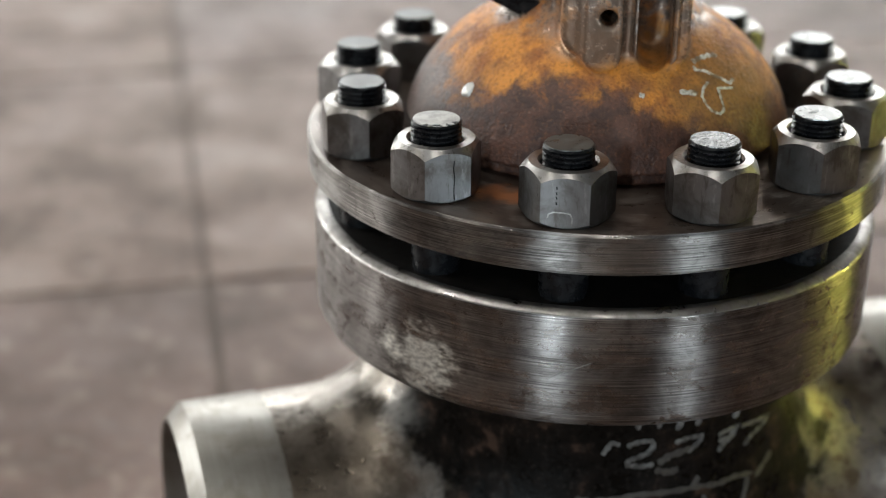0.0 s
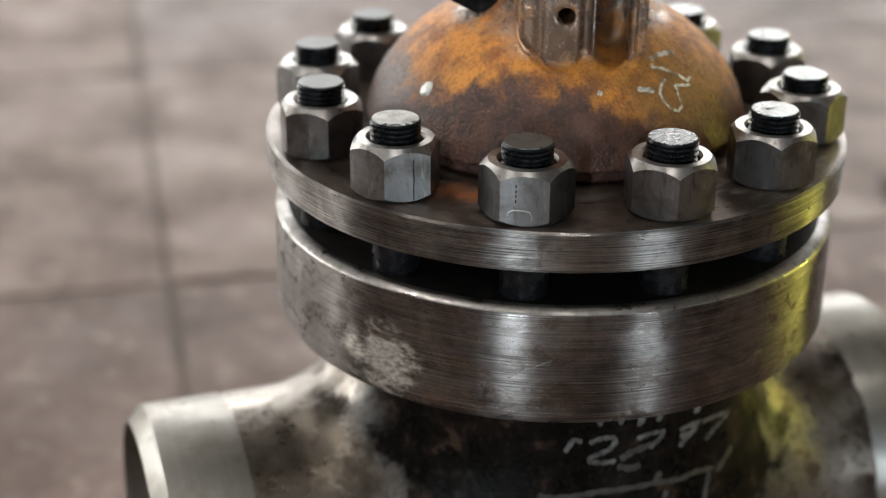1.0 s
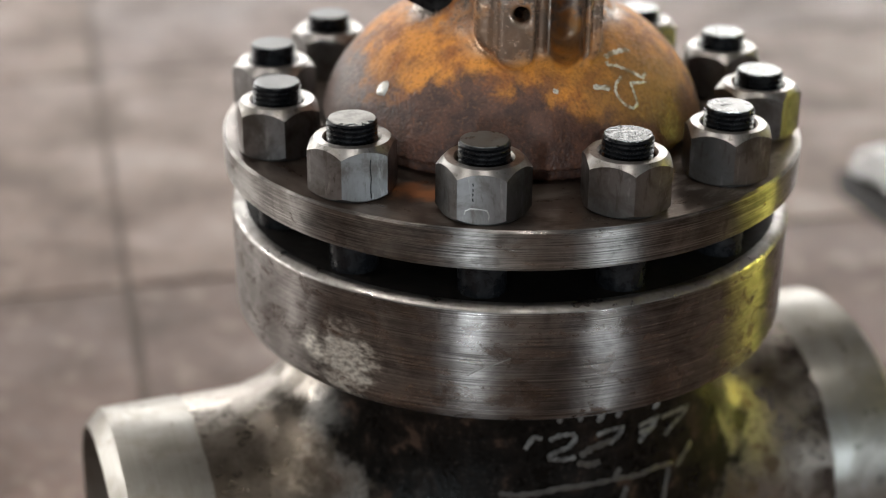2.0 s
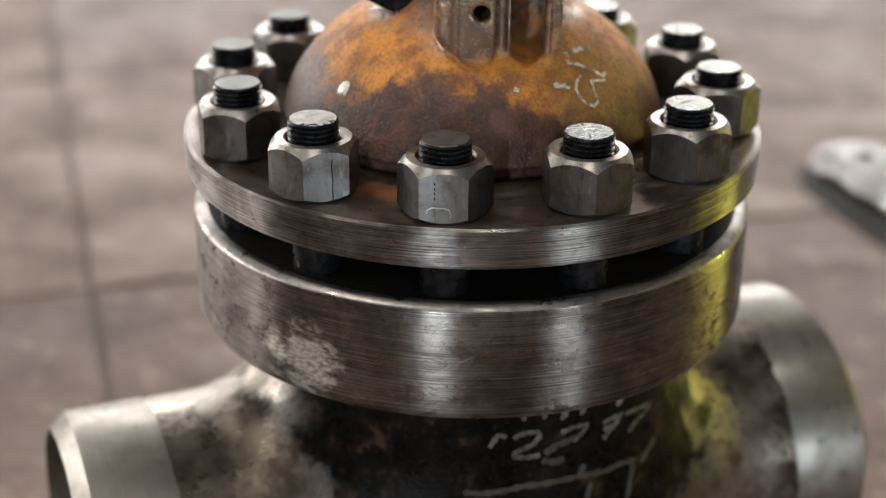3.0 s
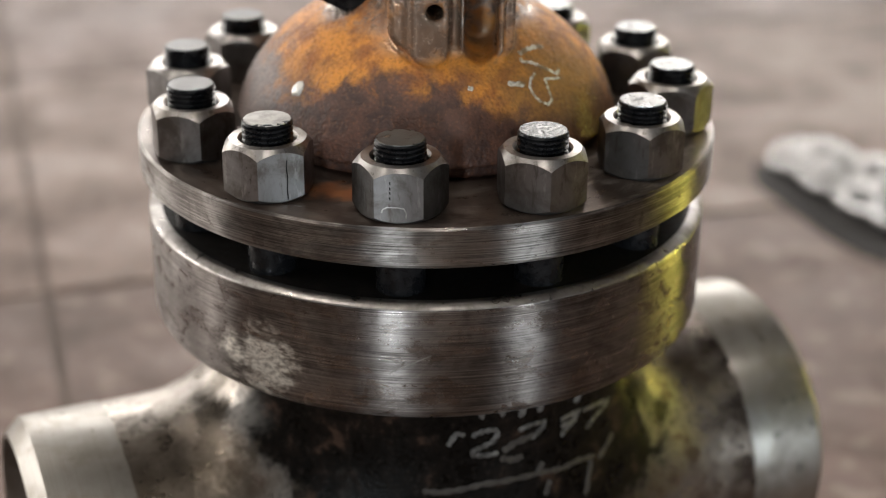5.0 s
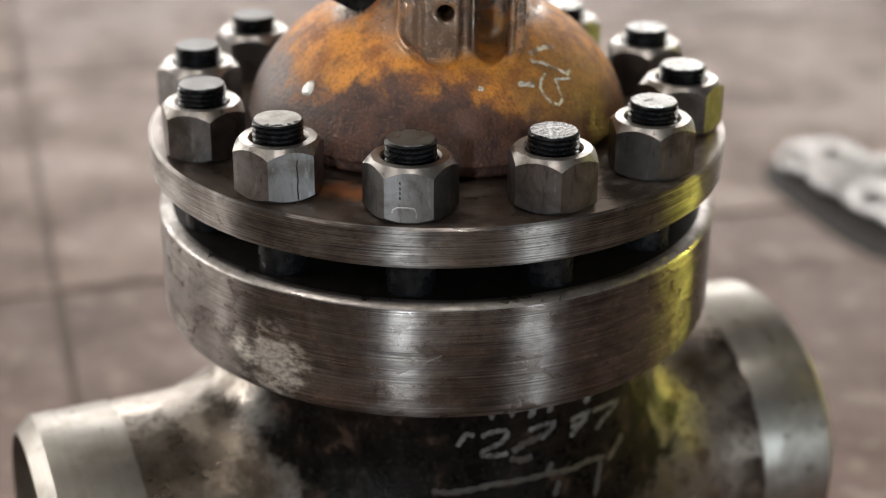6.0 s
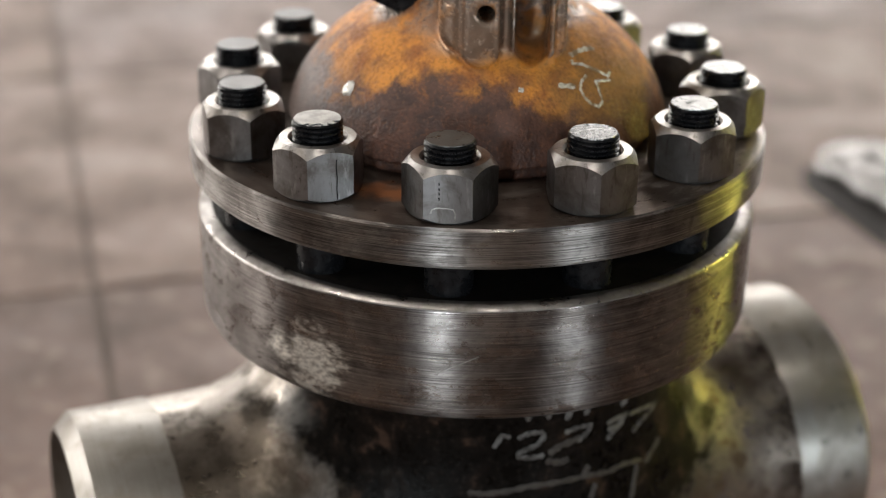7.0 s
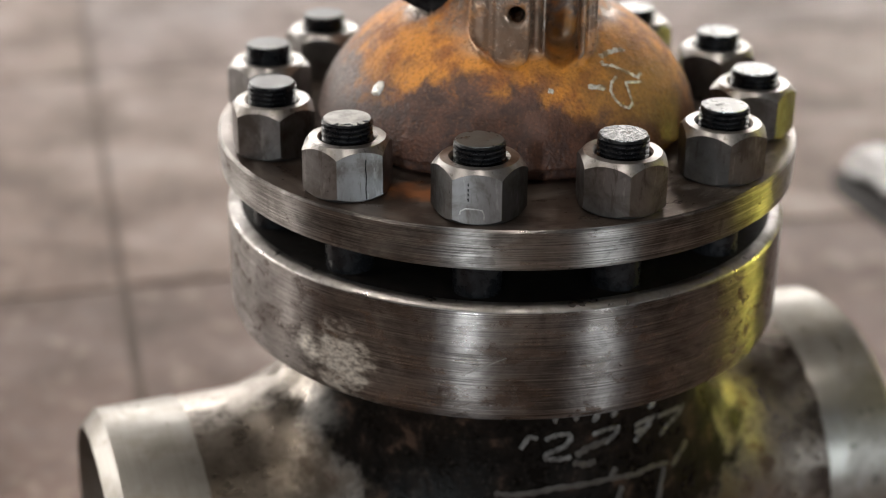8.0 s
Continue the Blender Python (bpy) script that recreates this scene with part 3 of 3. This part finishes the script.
def body_field(x, y, z):
    zz = z - ZP
    r = np.sqrt(x * x + y * y)
    neck = np.maximum(np.maximum(r - 0.134 - 0.06 * np.maximum(-(z + 0.2), 0), z + 0.122), -0.27 - z)
    globe = (np.sqrt((x / 0.16) ** 2 + (y / 0.148) ** 2 + (zz / 0.158) ** 2) - 1) * 0.15
    rp = np.sqrt(y * y + zz * zz)
    left = np.maximum(rp - 0.1021 - 0.03 * np.maximum(x + 0.17, 0), np.maximum(-x - 0.2185, x))
    right = np.maximum(rp - 0.1040 - 0.03 * np.maximum(0.16 - x, 0), np.maximum(x - 0.2085, -x))
    foot = np.maximum(r - 0.07, np.maximum(FLOOR + 0.0005 - z, z + 0.3))
    d = blend(neck, globe, 0.03)
    d = blend(d, left, 0.045)
    d = blend(d, right, 0.045)
    d = blend(d, foot, 0.02)
    d = np.maximum(d, np.maximum(-x - 0.2185, x - 0.2085))
    bore = np.maximum(rp - 0.0895, 0.1 - np.abs(x))
    return np.maximum(d, -bore)


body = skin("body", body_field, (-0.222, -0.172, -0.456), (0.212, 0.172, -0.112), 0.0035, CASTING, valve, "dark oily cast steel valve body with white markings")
body.matrix_basis = pose(0, 0, 0, 0, 0, AXIS)

for name, s, ro, l0, l1, l2 in (("inlet_end", -1, 0.1028, 0.2115, 0.263, 0.272), ("outlet_end", 1, 0.1052, 0.2025, 0.2553, 0.265)):
    prof = [(0.0905, s * l0), (ro - 0.001, s * l0), (ro, s * (l0 + 0.002)), (ro, s * (l1 - 0.0006)), (ro - 0.0008, s * l1), (0.0935, s * l2), (0.0905, s * l2)]
    bm = revolve(prof, 128, "x", True)
    for v in bm.verts:
        if abs(v.co.x) < l0 + 0.003:
            v.co.x += s * 0.0014 * noise.noise(Vector((v.co.y * 90, v.co.z * 90, s * 7.0)))
    end = part(name, bm, SPIGOT, valve, "bright machined pipe end with a welding bevel", 30)
    end.matrix_basis = pose(0, 0, ZP, 0, 0, AXIS)


# studs and nuts
def nut_mesh():
    bm = bmesh.new()
    flat, rc, hole, top = 0.0227, 0.0212, 0.0154, 0.0308
    n = 96
    rings = [[] for _ in range(7)]
    for i in range(n):
        a = 2 * math.pi * i / n
        off = (a % (math.pi / 3)) - math.pi / 6
        h = min(flat / math.cos(off) + 0.0005 * (math.cos(3 * off) - 0.5), 0.0260)
        drop = max(h - rc, 0) * 1.15
        low = max(h - 0.0218, 0) * 0.8
        for k, (r, z) in enumerate(((hole, 0.0), (min(h, 0.0218), 0.0), (h, low), (h, top - drop), (rc, top), (hole + 0.0012, top), (hole, top - 0.002))):
            rings[k].append(bm.verts.new((r * math.sin(a), -r * math.cos(a), z)))
    for k, (a, b) in enumerate(zip(rings, rings[1:] + rings[:1])):
        for i in range(n):
            j = (i + 1) % n
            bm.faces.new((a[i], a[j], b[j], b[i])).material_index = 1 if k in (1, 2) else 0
    bmesh.ops.recalc_face_normals(bm, faces=bm.faces)
    return bm


def stud_mesh():
    prof = [(0.0136, -0.055), (0.0136, 0.0235)]
    z, pitch = 0.024, 0.0029
    while z < 0.037:
        prof += [(0.0123, z), (0.0123, z + 0.0005), (0.0141, z + 0.0013), (0.0141, z + 0.0019), (0.0123, z + pitch - 0.0002)]
        z += pitch
    prof += [(0.0139, 0.0388), (0.0131, 0.0399)]
    return revolve(prof, 40)


ENDS = {0: (TOP_DARK, "black stud with a dark grey end"), 1: (TOP_SILVER, "black stud with a flaky silver end"), 2: (TOP_PALE, "black stud with a pale scratched end"),
        8: (TOP_DULL, "black stud with a dull grey end"), 9: (TOP_DULL, "black stud with a dull grey end"), 10: (TOP_DULL, "black stud with a dull grey end"),
        11: (TOP_GREY, "black stud with a chipped grey end")}
TURNS = [-31.4, 7, 3.3, 27, 0, 20, 10, 40, 30, -21, 16.7, -7.7]
HEIGHTS = [0.0, 0.0002, 0.0003, -0.0012, 0.0, -0.0015, 0.0, 0.0, 0.0, 0.001, 0.001, 0.001]
first_nut = first_stud = None
for k in range(12):
    a = radians(30 * k - 5.16)
    place = Vector((0.15 * math.sin(a), -0.15 * math.cos(a), 0))
    if first_nut is None:
        nut = first_nut = part("nut", nut_mesh(), (NUT_STEEL, NUT_SIDE_SHADED), valve, "bright machined hexagon nut", 12)
        stud = first_stud = part("stud", stud_mesh(), STUD_BLACK, valve, "", 50)
    else:
        nut, stud = first_nut.copy(), first_stud.copy()
        scene.collection.objects.link(nut), scene.collection.objects.link(stud)
    nut.matrix_basis = pose(*place, 0, 0, TURNS[k] )
    stud.matrix_basis = pose(place.x, place.y, HEIGHTS[k], 0, 0, 50 * k % 550)
    mat_end, label = ENDS.get(k, (TOP_PALE, "black oiled threaded stud"))
    tagged(stud, label)
    bm = bmesh.new()
    rim = []
    rng = random.Random(k)
    for i in range(48):
        t = 2 * math.pi * i / 48
        chip = rng.choice((0, 0, 0.0018, 0.0032)) if k == 11 and (t < 1.5 or t > 5.4) else 0.0002 * rng.random()
        rim.append((0.0129 - chip) * Vector((math.sin(t), -math.cos(t), 0)))
    up = [bm.verts.new(v + Vector((0, 0, 0.0404))) for v in rim]
    dn = [bm.verts.new(v * 1.01 + Vector((0, 0, 0.0398))) for v in rim]
    mid = bm.verts.new((0, 0, 0.0405))
    for i in range(48):
        j = (i + 1) % 48
        bm.faces.new((up[i], up[j], mid))
        bm.faces.new((dn[i], dn[j], up[j], up[i]))
    part("end_face", bm, mat_end, stud)
    if k == 2:
        bm = bmesh.new()
        box(bm, (-0.0035, -0.0008, 0.0402), (0.003, 0.0012, 0.04065), pose(0.001, 0.002, 0, 0, 0, -60))
        part("gouge", bm, STUD_BLACK, stud, "dark scratch")



def facet_mark(k, deg, points, width, material, name, label):
    """A thin mark on the side of a nut; points are (along the facet, height)."""
    a, b = radians(deg), radians(30 * k - 5.16)
    out, along = Vector((math.sin(a), -math.cos(a), 0)), Vector((math.cos(a), math.sin(a), 0))
    base = Vector((0.15 * math.sin(b), -0.15 * math.cos(b), 0)) + out * 0.02302
    bm = bmesh.new()
    prev = None
    for i, (u, v) in enumerate(points):
        n0, n1 = points[max(i - 1, 0)], points[min(i + 1, len(points) - 1)]
        d = Vector((n1[0] - n0[0], n1[1] - n0[1])).normalized() * width / 2
        now = [bm.verts.new(base + along * (u + s * -d.y) + Vector((0, 0, v + s * d.x)) + out * (0.0 if s else 0.0001)) for s in (-1, 0, 1)]
        if prev:
            bm.faces.new((prev[0], prev[1], now[1], now[0]))
            bm.faces.new((prev[1], prev[2], now[2], now[1]))
        prev = now
    part(name, bm, material, valve, label)


facet_mark(0, -1.4, [(-0.009, 0.0065), (-0.0085, 0.0085), (-0.006, 0.0098), (-0.001, 0.0096), (0.0028, 0.009), (0.004, 0.0065), (0.0036, 0.0025)], 0.0008, NUT_MARK, "scratch", "bright stamped mark")
for v in (0.0225, 0.0195, 0.017, 0.014):
    facet_mark(0, -1.4, [(-0.0045, v), (-0.0047, v + 0.0016)], 0.0007, STUD_BLACK, "pit", "small dark pit")
facet_mark(11, 22.3, [(0.0035, 0.0015), (0.0032, 0.008), (0.0036, 0.014), (0.003, 0.02), (0.0034, 0.0245)], 0.0006, STUD_BLACK, "crack", "thin dark seam")

# ---- chain ----
chain = tagged(new("chain"), "heap of pale steel chain lying on the floor", "chain")
chain.location = (0.508, 0.935, FLOOR)


def link_mesh():
    bm = bmesh.new()
    wire, half, rad = 0.0078, 0.0125, 0.0138
    path = [(half + rad * math.cos(t), rad * math.sin(t)) for t in [radians(a) for a in range(-90, 91, 20)]]
    path += [(-half - rad * math.cos(t), -rad * math.sin(t)) for t in [radians(a) for a in range(-90, 91, 20)]]
    rings = []
    n = len(path)
    for i, (x, y) in enumerate(path):
        d = Vector((path[(i + 1) % n][0] - path[i - 1][0], path[(i + 1) % n][1] - path[i - 1][1], 0)).normalized()
        side = Vector((d.y, -d.x, 0))
        rings.append([bm.verts.new(Vector((x, y, 0)) + wire * (math.cos(t) * side + math.sin(t) * Vector((0, 0, 1)))) for t in [2 * math.pi * j / 10 for j in range(10)]])
    for i in range(n):
        a, b = rings[i], rings[(i + 1) % n]
        for j in range(10):
            bm.faces.new((a[j], a[(j + 1) % 10], b[(j + 1) % 10], b[j]))
    bmesh.ops.recalc_face_normals(bm, faces=bm.faces)
    return bm


first_link = None
rng = random.Random(4)
RUNS = [  # strands laid over one another: start, heading in degrees, links, height
    ((0.492, 1.07), -61, 6, 0.010), ((0.516, 1.085), -62, 7, 0.010), ((0.556, 1.06), -66, 7, 0.010),
    ((0.53, 1.03), -50, 4, 0.028)]
for (x, y), heading, count, height in RUNS:
    for i in range(count):
        bend = heading + 20 * math.sin(1.7 * i + x * 90)
        if first_link is None:
            ob = first_link = part("link", link_mesh(), CHAIN_STEEL, chain, smooth=1)
        else:
            ob = first_link.copy()
            scene.collection.objects.link(ob)
        tip = rng.uniform(5, 22) if i % 2 else rng.uniform(40, 70)
        ob.matrix_basis = pose(x - chain.location.x, y - chain.location.y, height + (0.007 if i % 2 == 0 else 0.0), tip, rng.uniform(-10, 10), bend)
        x += 0.041 * math.cos(radians(bend))
        y += 0.041 * math.sin(radians(bend))

# thin dark patch laid on the floor as the chain's shadow
bm = bmesh.new()
rim = []
for i in range(40):
    t = 2 * math.pi * i / 40
    grow = 1 + 0.3 * noise.noise(Vector((math.cos(t) * 1.6, math.sin(t) * 1.6, 3.0)))
    rim.append(Vector((0.2 * grow * math.cos(t), 0.055 * grow * math.sin(t), 0)))
low, high = [bm.verts.new(v * 1.03) for v in rim], [bm.verts.new(v + Vector((0, 0, 0.0009))) for v in rim]
for i in range(40):
    bm.faces.new((low[i], low[(i + 1) % 40], high[(i + 1) % 40], high[i]))
bm.faces.new(high)
stain_shade = structure("oil_stain", bm, SHADE_BLACK, "dark floor patch standing in for the shadow of the chain")
stain_shade.matrix_basis = pose(0.535, 0.905, FLOOR + 0.0015, 0, 0, -67)

# ---- markings ----
bpy.context.view_layer.update()
body_tree, bonnet_tree = tree_of(body), tree_of(bonnet)
LETTERS = {
    "first": (WHITE_PAINT, 0.0042, [[(12.5, -0.125), (14.5, -0.1425)], [(18, -0.125), (20, -0.143)], [(27, -0.13), (24.8, -0.146)], [(31, -0.128), (30.5, -0.146)], [(46, -0.137), (42.6, -0.149)]]),
    "second": (WHITE_PAINT, 0.0031, [
        [(10.1, -0.1522), (7.8, -0.1506), (5.8, -0.1585)],
        [(11.9, -0.1534), (15.1, -0.1506), (18.1, -0.151), (18.9, -0.154), (17.1, -0.1592), (13.7, -0.1617), (11.9, -0.1638), (12.2, -0.166), (15.6, -0.1671), (19.0, -0.1667)],
        [(24.6, -0.1545), (28.2, -0.1528), (32.2, -0.1535), (31.3, -0.1579), (28.2, -0.1622)],
        [(37.6, -0.1566), (39.8, -0.156), (44.4, -0.1554), (41.6, -0.1612), (38.9, -0.1648), (37.6, -0.1676)], [(37.6, -0.161), (43.6, -0.1606)],
        [(45.8, -0.1571), (51.2, -0.1588), (58.2, -0.1614), (54.3, -0.1647), (49.3, -0.1674), (46.8, -0.1706)]]),
    "smudge": (CHALK, 0.0042, [[(20.1, -0.1664), (23.3, -0.1624), (29, -0.1602)], [(19.3, -0.1704), (23.1, -0.1734), (25.6, -0.1721)]]),
    "line": (CHALK, 0.0036, [
        [(-0.6, -0.1867), (3.3, -0.1879), (8.9, -0.187), (14.6, -0.1851), (22.1, -0.1855), (30.2, -0.1859), (37.2, -0.1883), (43.1, -0.1878), (49.4, -0.1911)],
        [(31.4, -0.1795), (29.1, -0.1867)], [(47.5, -0.1919), (43.6, -0.2115)], [(33, -0.1923), (31.2, -0.2012)], [(58.2, -0.1852), (50.2, -0.1945)]]),
}
for which, (paint, wide, lines) in LETTERS.items():
    for points in lines:
        bm = bmesh.new()
        stroke(bm, body_tree, points, wide)
        part("paint_stroke" if paint is WHITE_PAINT else "faded_stroke", bm, paint, valve, "hand-painted white marking" if paint is WHITE_PAINT else "faded white marking")

SCRIBBLES = [
    (0.0017, [(41.4, 0.0507), (37.8, 0.0484), (36.2, 0.0452), (36.6, 0.0412), (38, 0.0378), (40.5, 0.0355), (42.8, 0.0368), (43.1, 0.0402), (43.7, 0.0452), (43.8, 0.0471), (47.6, 0.0461), (51, 0.0451)]),
    (0.003, [(39.1, 0.06), (43.8, 0.061), (49, 0.061), (53.7, 0.06)]),
    (0.0021, [(38.6, 0.0583), (38.5, 0.0565), (42.3, 0.0555), (45, 0.053), (47.8, 0.0505), (50.4, 0.0475), (53.4, 0.049)]),
    (0.0032, [(28.4, 0.0488), (34.9, 0.0469)]),
    (0.0028, [(14.0, 0.0489), (15.8, 0.0482)]),
]
for wide, points in SCRIBBLES:
    bm = bmesh.new()
    stroke(bm, bonnet_tree, points, wide)
    part("scratch", bm, SCRATCH, valve, "bright scratched line")
bm = bmesh.new()
out = Vector((math.sin(radians(-45.6)), -math.cos(radians(-45.6)), 0))
spot, spot_n, _, _ = bonnet_tree.ray_cast(out * 0.4 + Vector((0, 0, 0.041)), -out)
bmesh.ops.create_icosphere(bm, subdivisions=3, radius=1.0)
for v in bm.verts:
    v.co *= 1 + 0.35 * noise.noise(v.co * 1.6)
    v.co = Vector((v.co.x * 0.0042, v.co.y * 0.0042, v.co.z * 0.0014))
bm.transform(Matrix.Translation(spot) @ spot_n.to_track_quat("Z", "Y").to_matrix().to_4x4())
part("paint_dab", bm, DAB, valve, "small blob of white paint", 1)

bm = bmesh.new()
stroke(bm, tree_of(body_flange), [(-6.5, -0.0885), (-4.0, -0.084), (1.2, -0.0765)], 0.0007, 0.0001)
part("scratch", bm, NUT_MARK, valve, "thin bright scratch")

# ---- floor slabs ----
WIDE, LONG, GAP, GRID = 1.7, 0.8, 0.005, 16.7
slab_bm = box(bmesh.new(), (-WIDE / 2 + GAP / 2, -LONG / 2 + GAP / 2, -0.05), (WIDE / 2 - GAP / 2, LONG / 2 - GAP / 2, 0.0))
bmesh.ops.bevel(slab_bm, geom=[e for e in slab_bm.edges if all(v.co.z > -0.01 for v in e.verts)], offset=0.003, segments=2, affect="EDGES")
slab_me = bpy.data.meshes.new("slab")
slab_bm.to_mesh(slab_me)
slab_bm.free()
red_me = slab_me.copy()
slab_me.materials.append(SLAB)
red_me.materials.append(SLAB_RED)
rng = random.Random(8)
turn = pose(-0.429, 0.667, 0, 0, 0, GRID)
for i in range(-6, 7):
    for j in range(-14, 17):
        c = turn @ Vector(((i + 0.5) * WIDE, (j + 0.5) * LONG, 0))
        if abs(c.x) > 7.0 or c.y < -8.3 or c.y > 11.3:
            continue
        near = j in (-1, 0) and -3 < i < 3
        red = j == -1 if near else rng.random() < 0.3
        ob = new("slab", red_me if red else slab_me)
        ob.parent = floor
        ob.matrix_basis = pose(c.x, c.y, FLOOR + rng.uniform(0, 0.0012), rng.uniform(-0.05, 0.05), rng.uniform(-0.05, 0.05), GRID)
